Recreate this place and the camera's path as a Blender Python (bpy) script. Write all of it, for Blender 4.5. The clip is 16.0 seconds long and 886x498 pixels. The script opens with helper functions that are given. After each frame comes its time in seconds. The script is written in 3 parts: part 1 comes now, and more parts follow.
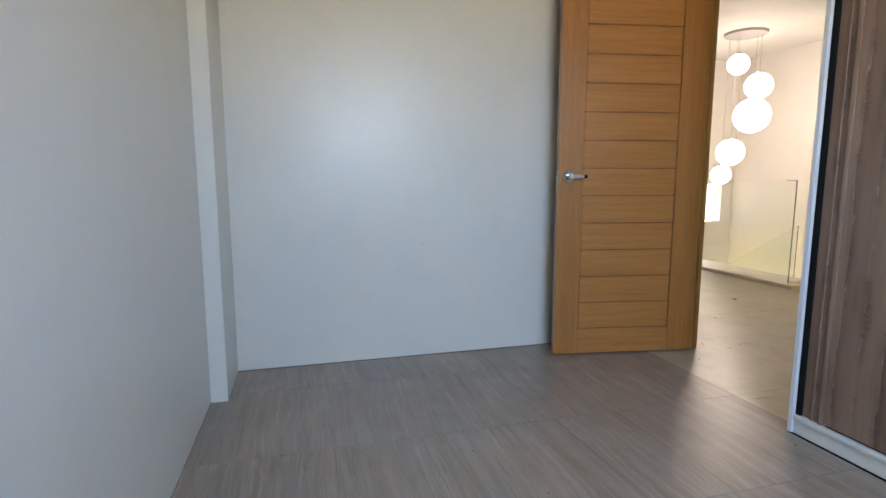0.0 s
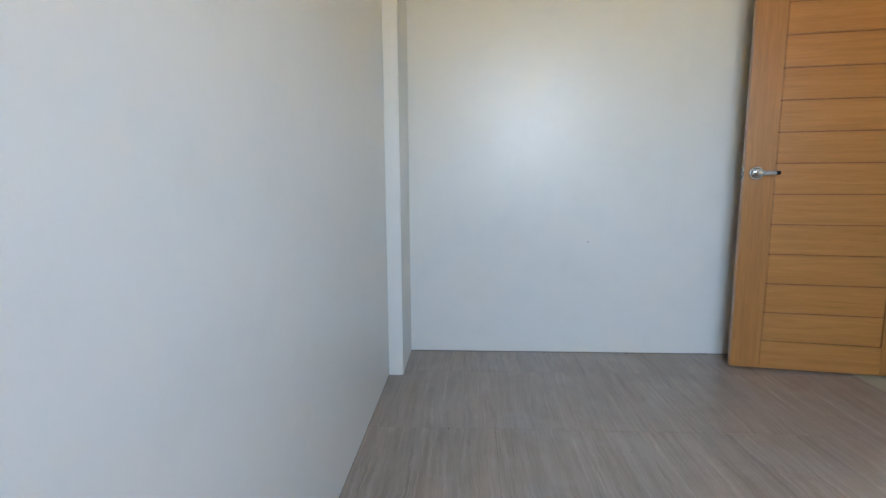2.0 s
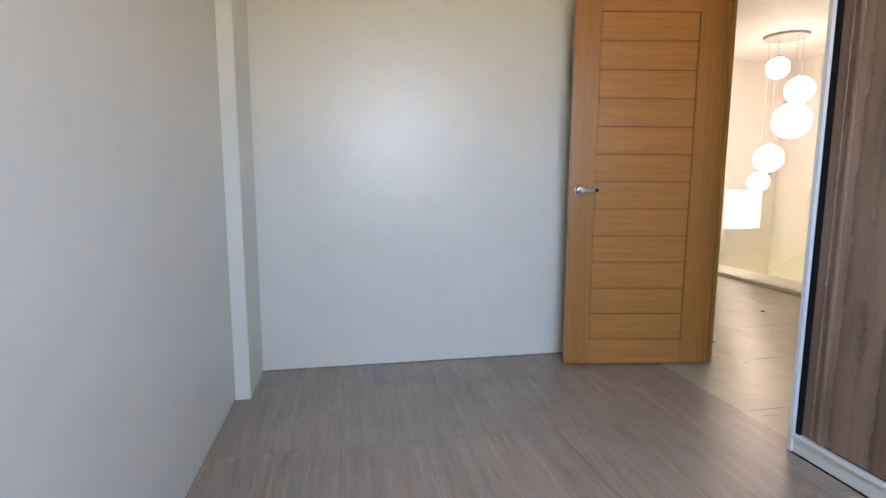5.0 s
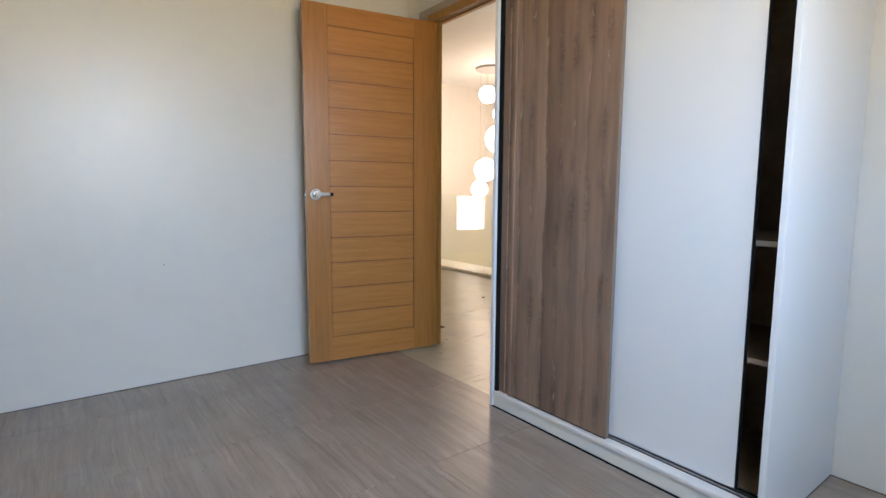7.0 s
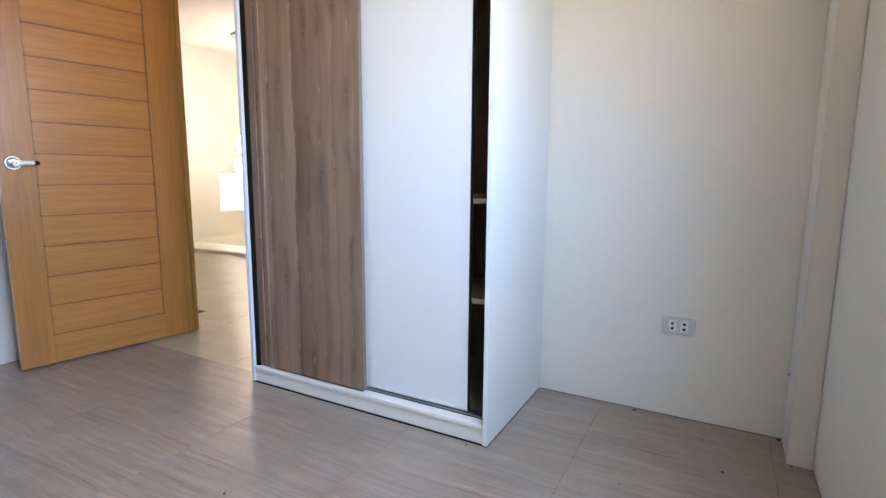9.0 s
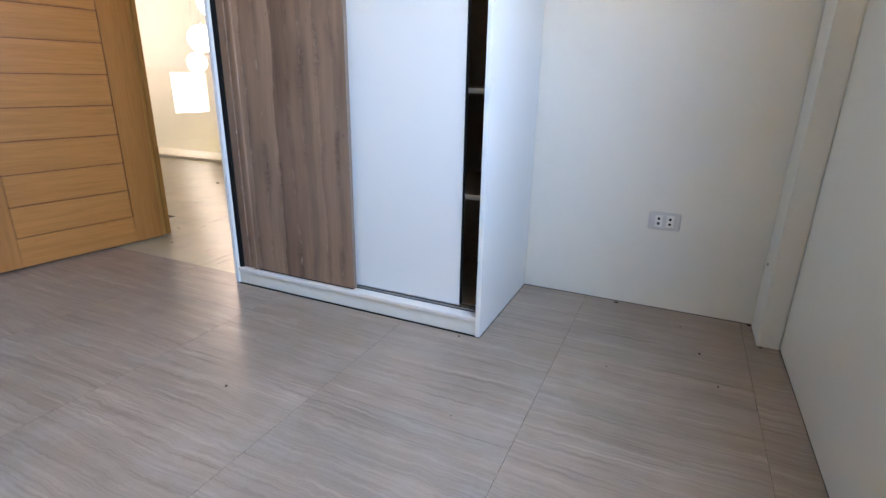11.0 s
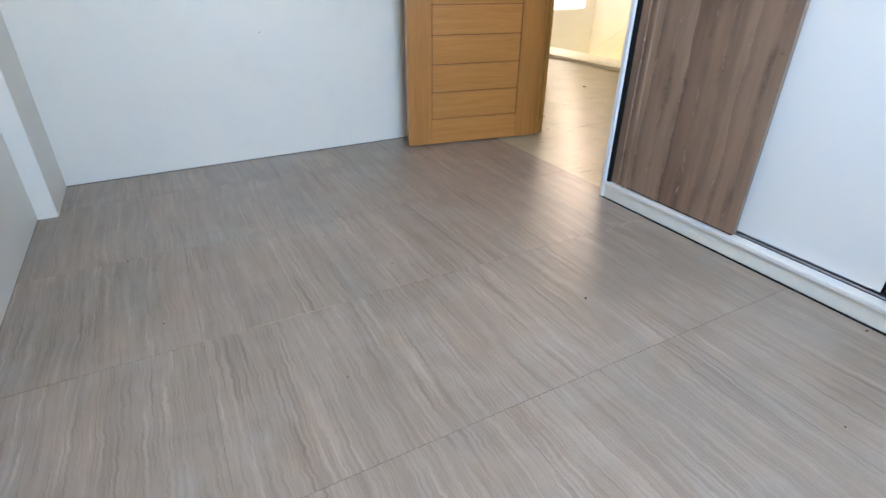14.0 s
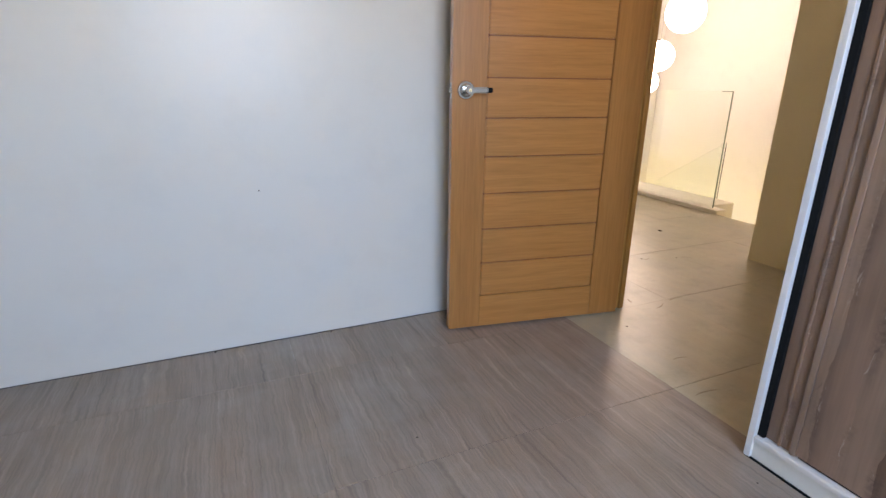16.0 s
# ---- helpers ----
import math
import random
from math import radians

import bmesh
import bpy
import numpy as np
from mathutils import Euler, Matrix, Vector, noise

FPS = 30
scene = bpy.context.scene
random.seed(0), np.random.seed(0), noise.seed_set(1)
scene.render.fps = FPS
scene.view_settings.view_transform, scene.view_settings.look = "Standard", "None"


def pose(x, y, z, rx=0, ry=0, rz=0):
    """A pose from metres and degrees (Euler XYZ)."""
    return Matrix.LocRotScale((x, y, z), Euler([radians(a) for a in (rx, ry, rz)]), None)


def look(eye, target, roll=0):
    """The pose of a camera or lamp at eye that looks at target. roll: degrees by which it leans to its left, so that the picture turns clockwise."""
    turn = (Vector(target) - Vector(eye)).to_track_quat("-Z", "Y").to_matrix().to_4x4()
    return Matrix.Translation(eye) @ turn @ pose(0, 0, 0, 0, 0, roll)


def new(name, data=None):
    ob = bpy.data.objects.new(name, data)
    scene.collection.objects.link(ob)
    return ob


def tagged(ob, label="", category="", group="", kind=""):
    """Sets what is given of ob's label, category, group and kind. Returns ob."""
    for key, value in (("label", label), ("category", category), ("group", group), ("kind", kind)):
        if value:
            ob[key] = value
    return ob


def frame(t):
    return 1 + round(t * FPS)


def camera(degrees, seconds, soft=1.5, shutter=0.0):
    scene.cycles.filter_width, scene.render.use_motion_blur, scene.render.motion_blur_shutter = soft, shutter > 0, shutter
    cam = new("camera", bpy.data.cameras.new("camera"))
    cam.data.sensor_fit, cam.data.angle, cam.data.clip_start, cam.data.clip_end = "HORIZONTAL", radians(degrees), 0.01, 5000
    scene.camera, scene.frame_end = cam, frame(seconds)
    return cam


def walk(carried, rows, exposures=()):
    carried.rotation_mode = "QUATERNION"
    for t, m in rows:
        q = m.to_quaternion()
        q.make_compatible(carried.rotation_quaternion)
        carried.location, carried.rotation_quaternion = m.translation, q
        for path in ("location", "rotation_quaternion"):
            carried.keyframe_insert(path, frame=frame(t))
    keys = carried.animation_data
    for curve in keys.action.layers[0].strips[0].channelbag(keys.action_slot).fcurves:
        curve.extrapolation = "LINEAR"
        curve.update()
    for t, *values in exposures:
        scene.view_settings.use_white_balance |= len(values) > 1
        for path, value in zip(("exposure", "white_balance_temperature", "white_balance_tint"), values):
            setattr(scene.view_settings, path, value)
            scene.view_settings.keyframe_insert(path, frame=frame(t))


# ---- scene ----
cam = camera(82.0, 16.0)
PATH = [
    (0, (0.067, 1.676, 0.97), (0.584, 3.59, 0.707), -0.0),
    (0.5, (0.027, 1.612, 0.97), (0.39, 3.56, 0.7), -0.1),
    (1, (0.003, 1.591, 0.964), (0.162, 3.566, 0.696), 0.0),
    (1.5, (0.014, 1.582, 0.97), (-0.003, 3.563, 0.696), -0.2),
    (2, (0.04, 1.577, 0.983), (-0.065, 3.555, 0.704), -0.3),
    (2.5, (0.047, 1.569, 0.985), (-0.065, 3.547, 0.712), -0.1),
    (3, (0.096, 1.567, 1.008), (-0.019, 3.544, 0.726), -0.2),
    (5.5, (0.203, 1.522, 1.043), (0.774, 3.423, 0.798), 0.2),
    (6, (0.225, 1.496, 1.046), (1.006, 3.322, 0.807), 0.3),
    (6.5, (0.236, 1.471, 1.046), (1.216, 3.198, 0.806), 0.5),
    (7, (0.273, 1.406, 1.016), (1.464, 2.997, 0.791), 0.3),
    (7.5, (0.296, 1.365, 1.013), (1.67, 2.801, 0.792), 0.4),
    (8, (0.312, 1.317, 1.003), (1.852, 2.574, 0.786), 0.3),
    (8.5, (0.31, 1.295, 0.988), (1.975, 2.376, 0.751), 0.4),
    (9, (0.307, 1.288, 0.958), (2.042, 2.24, 0.667), 0.4),
    (9.2, (0.306, 1.286, 0.943), (2.06, 2.19, 0.618), 0.4),
    (11.5, (0.26, 1.439, 0.887), (1.921, 2.28, 0.156), 0.5),
    (12, (0.227, 1.485, 0.871), (1.763, 2.469, 0.051), 0.4),
    (12.5, (0.204, 1.513, 0.862), (1.586, 2.652, -0.03), 0.4),
    (13, (0.195, 1.536, 0.862), (1.402, 2.821, -0.083), 0.2),
    (13.5, (0.191, 1.553, 0.884), (1.222, 2.969, -0.08), -0.0),
    (14, (0.19, 1.583, 0.917), (1.029, 3.117, -0.053), 0.5),
    (14.5, (0.223, 1.688, 0.934), (0.953, 3.291, -0.012), 0.4),
    (15, (0.304, 1.857, 0.96), (1.027, 3.51, 0.097), 0.3),
    (15.5, (0.422, 2.104, 1.0), (1.169, 3.807, 0.265), 0.5),
    (16, (0.556, 2.377, 1.019), (1.326, 4.116, 0.4), 0.6),
]
EXPOSURES = [(0, 3.46, 6600, 24), (1.5, 3.58, 6640, 23), (3, 3.82, 6990, 26), (5.5, 3.63, 6900, 29), (7.5, 3.63, 7040, 27), (9.2, 4.00, 6720, 29), (11.5, 3.89, 6640, 28), (12.5, 3.99, 6540, 24), (14, 4.12, 6990, 24), (15, 4.18, 6840, 25), (16, 3.85, 6990, 31)]
walk(cam, [(t, look(eye, target, roll)) for t, eye, target, roll in PATH], EXPOSURES)
SKY, GLOBES, SKYLIGHT = 0.12, 0.92, 2.8
WINDOW = (0.12, 1.42, 1.0, 2.3)
SPECKS = [(1.230, 2.540, 0.004), (3.479, 5.036, 0.009), (2.425, 1.545, 0.006), (2.10, 1.225, 0.0045), (1.90, 1.175, 0.003), (1.868, 1.508, 0.003),
          (1.84, 2.03, 0.004), (1.40, 1.865, 0.002), (0.775, 3.024, 0.0022), (-0.043, 3.47, 0.0022), (0.049, 3.015, 0.0022), (0.625, 3.327, 0.0022),
          (0.448, 2.554, 0.0022), (1.011, 3.584, 0.0022), (1.79, 3.05, 0.0025), (2.133, 3.915, 0.0035), (2.88, 4.6, 0.0035), (3.1, 4.534, 0.003),
          (0.461, 4.37, 0.004), (0.918, 4.37, 0.004), (2.435, 1.045, 0.008), (2.25, 1.025, 0.005), (2.30, 1.29, 0.003)]

# ---- world, sun, large lights ----
world = bpy.data.worlds.new("world")
scene.world = world
world.use_nodes = True
wn, wl = world.node_tree.nodes, world.node_tree.links
sky = wn.new("ShaderNodeTexSky")
sky.sky_type, sky.sun_disc = "NISHITA", False
sky.sun_elevation, sky.sun_rotation = radians(58), radians(60)
wl.new(sky.outputs[0], wn["Background"].inputs[0])
wn["Background"].inputs[1].default_value = SKY

sun = new("sun", bpy.data.lights.new("sun", "SUN"))
sun.data.energy, sun.data.angle, sun.data.color = 5.0, radians(0.5), (1.0, 0.95, 0.88)
sun.matrix_world = look((6, 4, 8), (0, 0, 0))

# stands in for the blue sky seen through the window opening
pane = bpy.data.lights.new("window_skylight", "AREA")
pane.shape, pane.size, pane.size_y = "RECTANGLE", WINDOW[1] - WINDOW[0] - 0.1, WINDOW[3] - WINDOW[2] - 0.1
pane.energy, pane.color, pane.spread = SKYLIGHT, (0.46, 0.75, 1.0), radians(118)
new("window_skylight", pane).matrix_world = pose((WINDOW[0] + WINDOW[1]) / 2, 0.80, (WINDOW[2] + WINDOW[3]) / 2, 90 - 39, 0, -8)


# ---- materials ----
def mat(name, rough=0.5, metal=0.0):
    m = bpy.data.materials.new(name)
    m.use_nodes = True
    b = m.node_tree.nodes["Principled BSDF"]
    b.inputs["Roughness"].default_value, b.inputs["Metallic"].default_value = rough, metal
    return m, m.node_tree.nodes, m.node_tree.links, b


def coords(n, l, scale, kind="Object", spin=(0, 0, 0), shift=False):
    tc, mp = n.new("ShaderNodeTexCoord"), n.new("ShaderNodeMapping")
    mp.inputs["Scale"].default_value, mp.inputs["Rotation"].default_value = scale, spin
    l.new(tc.outputs[kind], mp.inputs["Vector"])
    if shift:
        info, mul = n.new("ShaderNodeObjectInfo"), n.new("ShaderNodeVectorMath")
        mul.operation = "SCALE"
        mul.inputs[0].default_value = (37, 91, 53)
        l.new(info.outputs["Random"], mul.inputs["Scale"])
        l.new(mul.outputs[0], mp.inputs["Location"])
    return mp.outputs[0]


def noise_tex(n, l, vec, scale=1.0, detail=4.0, rough=0.5, distort=0.0):
    t = n.new("ShaderNodeTexNoise")
    for key, value in (("Scale", scale), ("Detail", detail), ("Roughness", rough), ("Distortion", distort)):
        t.inputs[key].default_value = value
    l.new(vec, t.inputs["Vector"])
    return t.outputs["Fac"]


def ramp(n, l, fac, stops):
    r = n.new("ShaderNodeValToRGB")
    el = r.color_ramp.elements
    el[0].position, el[1].position = stops[0][0], stops[-1][0]
    for p, c in stops[1:-1]:
        el.new(p)
    for i, (p, c) in enumerate(stops):
        el[i].color = (*c, 1)
    l.new(fac, r.inputs[0])
    return r.outputs[0]


def mix(n, l, a, b, fac, how="MIX"):
    m = n.new("ShaderNodeMix")
    m.data_type, m.blend_type = "RGBA", how
    for sock, v in ((m.inputs[0], fac), (m.inputs[6], a), (m.inputs[7], b)):
        if hasattr(v, "links"):
            l.new(v, sock)
        else:
            sock.default_value = v if isinstance(v, float) else (*v, 1)
    return m.outputs[2]


def bump(n, l, b, fac, strength, dist):
    t = n.new("ShaderNodeBump")
    t.inputs["Strength"].default_value, t.inputs["Distance"].default_value = strength, dist
    l.new(fac, t.inputs["Height"])
    l.new(t.outputs[0], b.inputs["Normal"])


def g(v):
    return (v, v, v)


def paint(name, colour, dark, rough=0.35, relief=0.12):
    """Roller-applied semi-gloss paint: faint clouding, orange peel and small uneven swells."""
    m, n, l, b = mat(name, rough)
    v = coords(n, l, (1, 1, 1))
    big, mid = noise_tex(n, l, v, 0.9, 5, 0.6), noise_tex(n, l, v, 5.0, 5, 0.65)
    c = mix(n, l, ramp(n, l, big, [(0.3, dark), (0.7, colour)]), colour, 0.5)
    smudge = ramp(n, l, mid, [(0.25, g(0.955)), (0.5, g(1.0))])
    l.new(mix(n, l, c, smudge, 1.0, "MULTIPLY"), b.inputs["Base Color"])
    l.new(ramp(n, l, mid, [(0.3, g(rough - 0.04)), (0.7, g(rough + 0.05))]), b.inputs["Roughness"])
    fine, swell = noise_tex(n, l, v, 260, 2), noise_tex(n, l, v, 4.5, 3, 0.55)
    add = n.new("ShaderNodeMath")
    add.operation = "MULTIPLY_ADD"
    add.inputs[1].default_value = 14.0
    l.new(swell, add.inputs[0])
    l.new(fine, add.inputs[2])
    bump(n, l, b, add.outputs[0], relief, 0.0012)
    return m


def tile_mat(name, light, mid, dark, contrast, rough, smudge=0.07):
    """Porcelain tile with long wavering travertine veins along its y axis."""
    m, n, l, b = mat(name, rough)
    v = coords(n, l, (1, 1, 1), shift=True)
    sep = n.new("ShaderNodeSeparateXYZ")
    l.new(v, sep.inputs[0])
    slow, quick = noise_tex(n, l, v, 2.2, 2, 0.5), noise_tex(n, l, coords(n, l, (7, 24, 1), shift=True), 1.0, 3, 0.6)
    wob0, wob = n.new("ShaderNodeMath"), n.new("ShaderNodeMath")
    wob0.operation = wob.operation = "MULTIPLY_ADD"
    wob0.inputs[1].default_value, wob.inputs[1].default_value = 0.045, 0.020
    l.new(slow, wob0.inputs[0])
    l.new(sep.outputs[0], wob0.inputs[2])
    l.new(quick, wob.inputs[0])
    l.new(wob0.outputs[0], wob.inputs[2])

    def streak(fx, fy, detail, distort=0.0):
        mx, my, cb = n.new("ShaderNodeMath"), n.new("ShaderNodeMath"), n.new("ShaderNodeCombineXYZ")
        mx.operation = my.operation = "MULTIPLY"
        mx.inputs[1].default_value, my.inputs[1].default_value = fx, fy
        l.new(wob.outputs[0], mx.inputs[0])
        l.new(sep.outputs[1], my.inputs[0])
        l.new(mx.outputs[0], cb.inputs[0])
        l.new(my.outputs[0], cb.inputs[1])
        return noise_tex(n, l, cb.outputs[0], 1.0, detail, 0.6, distort)
    broad, fine, hair, tint = streak(19, 0.8, 3), streak(58, 1.8, 5, 0.4), streak(160, 4.0, 4, 0.3), streak(11, 1.0, 2)
    base = ramp(n, l, broad, [(0.25, dark), (0.5, mid), (0.75, light)])
    lines = ramp(n, l, fine, [(0.34, g(1 - contrast)), (0.44, g(1.0)), (0.56, g(1.0)), (0.63, g(1 + contrast)), (0.70, g(1.0))])
    thin = ramp(n, l, hair, [(0.32, g(1 - contrast * 0.65)), (0.5, g(1.0)), (0.7, g(1 + contrast * 0.55))])
    # veins come in crowded and in calm stretches
    crowd = ramp(n, l, streak(5.0, 1.1, 2), [(0.36, g(0.25)), (0.56, g(1.0))])
    c = mix(n, l, base, mix(n, l, g(1.0), lines, crowd), 1.0, "MULTIPLY")
    c = mix(n, l, c, thin, 1.0, "MULTIPLY")
    c = mix(n, l, c, ramp(n, l, tint, [(0.35, (0.98, 1.0, 1.01)), (0.65, (1.025, 0.995, 0.97))]), 1.0, "MULTIPLY")
    vw = n.new("ShaderNodeNewGeometry").outputs["Position"]
    dirt, cloud = noise_tex(n, l, vw, 7.0, 6, 0.72), noise_tex(n, l, vw, 2.6, 5, 0.6)
    c = mix(n, l, c, ramp(n, l, dirt, [(0.25, g(1 - smudge)), (0.5, g(1.0)), (0.8, g(1.03))]), 1.0, "MULTIPLY")
    c = mix(n, l, c, ramp(n, l, cloud, [(0.32, (0.90, 0.905, 0.90)), (0.5, (1.0, 0.985, 0.975)), (0.68, (1.08, 1.07, 1.08))]), 1.0, "MULTIPLY")
    # pale dust left in cloudy patches
    dust = ramp(n, l, noise_tex(n, l, vw, 3.3, 8, 0.68, 0.4), [(0.50, g(0.0)), (0.68, g(0.20))])
    c = mix(n, l, c, (0.42, 0.40, 0.37), dust)
    grain = noise_tex(n, l, v, 330, 2, 0.6)
    c = mix(n, l, c, ramp(n, l, grain, [(0.3, g(0.94)), (0.7, g(1.05))]), 1.0, "MULTIPLY")
    l.new(c, b.inputs["Base Color"])
    l.new(ramp(n, l, cloud, [(0.25, g(rough + 0.012)), (0.75, g(rough - 0.012))]), b.inputs["Roughness"])
    bump(n, l, b, fine, 0.35, 0.0007)
    return m


def wood(name, light, mid, dark, along, rough=0.4, fine=90.0, coat=0.0):
    """Varnished wood, grain along the axis given (0 x, 1 y, 2 z)."""
    m, n, l, b = mat(name, rough)
    sc = [1.0, 1.0, 1.0]
    sc[along] = 0.05
    v = coords(n, l, tuple(sc), shift=True)
    broad, grain, hair = noise_tex(n, l, v, 9, 4, 0.6, 0.6), noise_tex(n, l, v, fine, 5, 0.6, 0.5), noise_tex(n, l, v, fine * 3.5, 3)
    c = ramp(n, l, broad, [(0.3, mid), (0.7, light)])
    c = mix(n, l, c, dark, ramp(n, l, grain, [(0.34, g(0.38)), (0.6, g(0.0))]))
    c = mix(n, l, c, ramp(n, l, hair, [(0.35, g(0.92)), (0.55, g(1.02))]), 1.0, "MULTIPLY")
    l.new(c, b.inputs["Base Color"])
    b.inputs["Specular IOR Level"].default_value = 0.3
    b.inputs["Coat Weight"].default_value, b.inputs["Coat Roughness"].default_value = coat, 0.25
    bump(n, l, b, grain, 0.25, 0.0005)
    return m


def laminate(name):
    """Printed wood laminate: soft-edged upright planks of differing tone, with rough dark ridges and knots along them."""
    m, n, l, b = mat(name, 0.55)
    b.inputs["Specular IOR Level"].default_value = 0.3
    v = coords(n, l, (1, 1, 1))
    sep = n.new("ShaderNodeSeparateXYZ")
    l.new(v, sep.inputs[0])

    def calc(how, a, c=0.0, d=0.0):
        t = n.new("ShaderNodeMath")
        t.operation = how
        for sock, value in zip(t.inputs, (a, c, d)):
            if isinstance(value, (int, float)):
                sock.default_value = value
            else:
                l.new(value, sock)
        return t.outputs[0]

    def stretched(fy, fz, detail, distort=0.0, off=0.0, across=None):
        cb = n.new("ShaderNodeCombineXYZ")
        l.new(calc("MULTIPLY", across or sep.outputs[1], fy), cb.inputs[0])
        l.new(calc("MULTIPLY", sep.outputs[2], fz), cb.inputs[1])
        cb.inputs[2].default_value = off
        return noise_tex(n, l, cb.outputs[0], 1.0, detail, 0.6, distort)
    # planks about 7 cm wide with wavering borders
    waver = calc("MULTIPLY_ADD", stretched(5.0, 2.2, 5, 0.0, 5.0), 0.07, sep.outputs[1])
    across = calc("MULTIPLY", waver, 14.0)
    cell = calc("FLOOR", across)
    tone = n.new("ShaderNodeTexWhiteNoise")
    tone.noise_dimensions = "1D"
    l.new(cell, tone.inputs["W"])
    plank = ramp(n, l, tone.outputs["Value"], [(0.0, (0.188, 0.110, 0.074)), (0.45, (0.242, 0.149, 0.103)), (1.0, (0.299, 0.191, 0.133))])
    edge = calc("PINGPONG", across, 0.5)
    side = calc("FRACT", across)
    # each plank turns darker towards one border
    c = mix(n, l, plank, ramp(n, l, side, [(0.0, g(1.06)), (0.55, g(1.0)), (1.0, g(0.84))]), 1.0, "MULTIPLY")
    fade = ramp(n, l, stretched(13.0, 1.5, 3, 0.0, 12.0), [(0.3, g(0.74)), (0.5, g(1.0)), (0.70, g(1.18))])
    c = mix(n, l, c, fade, 1.0, "MULTIPLY")
    soft = ramp(n, l, stretched(38, 1.3, 3, 0.4), [(0.3, g(0.90)), (0.5, g(1.0)), (0.72, g(1.07))])
    c = mix(n, l, c, soft, 1.0, "MULTIPLY")
    # rough saw-cut bands at plank borders, broken up along their length
    near = ramp(n, l, edge, [(0.0, g(1.0)), (0.12, g(0.8)), (0.28, g(0.0))])
    grit = ramp(n, l, stretched(60, 95, 4, 1.0, 2.0), [(0.38, g(0.2)), (0.60, g(1.0))])
    where = ramp(n, l, stretched(5.0, 4.2, 4, 0.0, 30.0), [(0.46, g(0.0)), (0.62, g(0.58))])
    ridge = mix(n, l, mix(n, l, near, grit, 1.0, "MULTIPLY"), where, 1.0, "MULTIPLY")
    c = mix(n, l, c, (0.082, 0.048, 0.034), ridge)
    # pale short slivers beside them and a few knots
    sliver = ramp(n, l, stretched(90, 16, 4, 1.4, 40.0, waver), [(0.60, g(0.0)), (0.67, g(0.75))])
    tight = ramp(n, l, edge, [(0.0, g(1.0)), (0.07, g(0.6)), (0.14, g(0.0))])
    c = mix(n, l, c, (0.42, 0.33, 0.27), mix(n, l, sliver, tight, 1.0, "MULTIPLY"))
    knots = ramp(n, l, stretched(24, 15, 2, 0.8, 20.0, waver), [(0.72, g(1.0)), (0.80, g(0.55))])
    c = mix(n, l, c, knots, 1.0, "MULTIPLY")
    fib = stretched(210, 6, 3, 0.2, 3.0)
    c = mix(n, l, c, ramp(n, l, fib, [(0.3, g(0.95)), (0.7, g(1.05))]), 1.0, "MULTIPLY")
    l.new(c, b.inputs["Base Color"])
    bump(n, l, b, fib, 0.25, 0.0004)
    return m


def plain(name, colour, rough=0.5, metal=0.0, vary=0.06, scale=30):
    m, n, l, b = mat(name, rough, metal)
    v = coords(n, l, (1, 1, 1))
    f = noise_tex(n, l, v, scale, 5, 0.6)
    dark, lite = tuple(c * (1 - vary) for c in colour), tuple(min(1, c * (1 + vary)) for c in colour)
    l.new(ramp(n, l, f, [(0.3, dark), (0.7, lite)]), b.inputs["Base Color"])
    if vary > 0.03:
        l.new(ramp(n, l, f, [(0.3, g(max(0.02, rough - 0.05))), (0.7, g(min(1, rough + 0.05)))]), b.inputs["Roughness"])
    return m


WALL = paint("wall_paint", (0.725, 0.70, 0.635), (0.695, 0.67, 0.60), 0.335, 0.15)
HALL = paint("hall_paint", (0.807, 0.788, 0.741), (0.788, 0.760, 0.703), 0.45)
# hall cream with the corner's warm shade put into its colour
HALL_SHADE = paint("hall_paint_warm_shade", (0.781, 0.693, 0.446), (0.763, 0.670, 0.419), 0.45)
# unseen ceiling; its cream is chosen to warm and dim the upper walls
CEIL_BOUNCE = paint("warm_bounce_ceiling", (0.62, 0.53, 0.35), (0.59, 0.50, 0.32), 0.6)
CEIL = paint("ceiling_paint", (0.80, 0.79, 0.76), (0.77, 0.76, 0.72), 0.6)
TILE = tile_mat("veined_tile", (0.333, 0.260, 0.214), (0.295, 0.230, 0.188), (0.249, 0.194, 0.159), 0.27, 0.30)
# same tile with the hall lamp's glare painted in: paler, yellower, veins faded
TILE_HALL = tile_mat("tile_in_hall_glare", (0.468, 0.431, 0.313), (0.450, 0.412, 0.301), (0.427, 0.392, 0.286), 0.02, 0.30, 0.2)
GROUT = plain("grout", (0.07, 0.058, 0.05), 0.9, vary=0.2)
DOORH = wood("door_wood_across", (0.513, 0.219, 0.060), (0.458, 0.187, 0.049), (0.302, 0.120, 0.026), 0, 0.34, 45, 0.5)
DOORV = wood("door_wood_upright", (0.456, 0.195, 0.050), (0.404, 0.164, 0.044), (0.281, 0.112, 0.026), 2, 0.34, 45, 0.5)
FRAMEW = wood("frame_wood", (0.501, 0.248, 0.066), (0.452, 0.213, 0.054), (0.307, 0.135, 0.030), 2, 0.4, 60, 0.2)
# grey-brown carries the casing's shaded look in its base colour
CASING = plain("unlit_casing_wood", (0.42, 0.35, 0.26), 0.55, vary=0.12)
# red-brown, darker than the slats around it
GROOVE = plain("groove_brown", (0.20, 0.055, 0.012), 0.5)
LAM = laminate("walnut_laminate")
MELA = plain("white_melamine", (0.715, 0.73, 0.725), 0.30, vary=0.008, scale=3)
MELA_EDGE = plain("white_edge_band", (0.74, 0.71, 0.68), 0.35, vary=0.03)
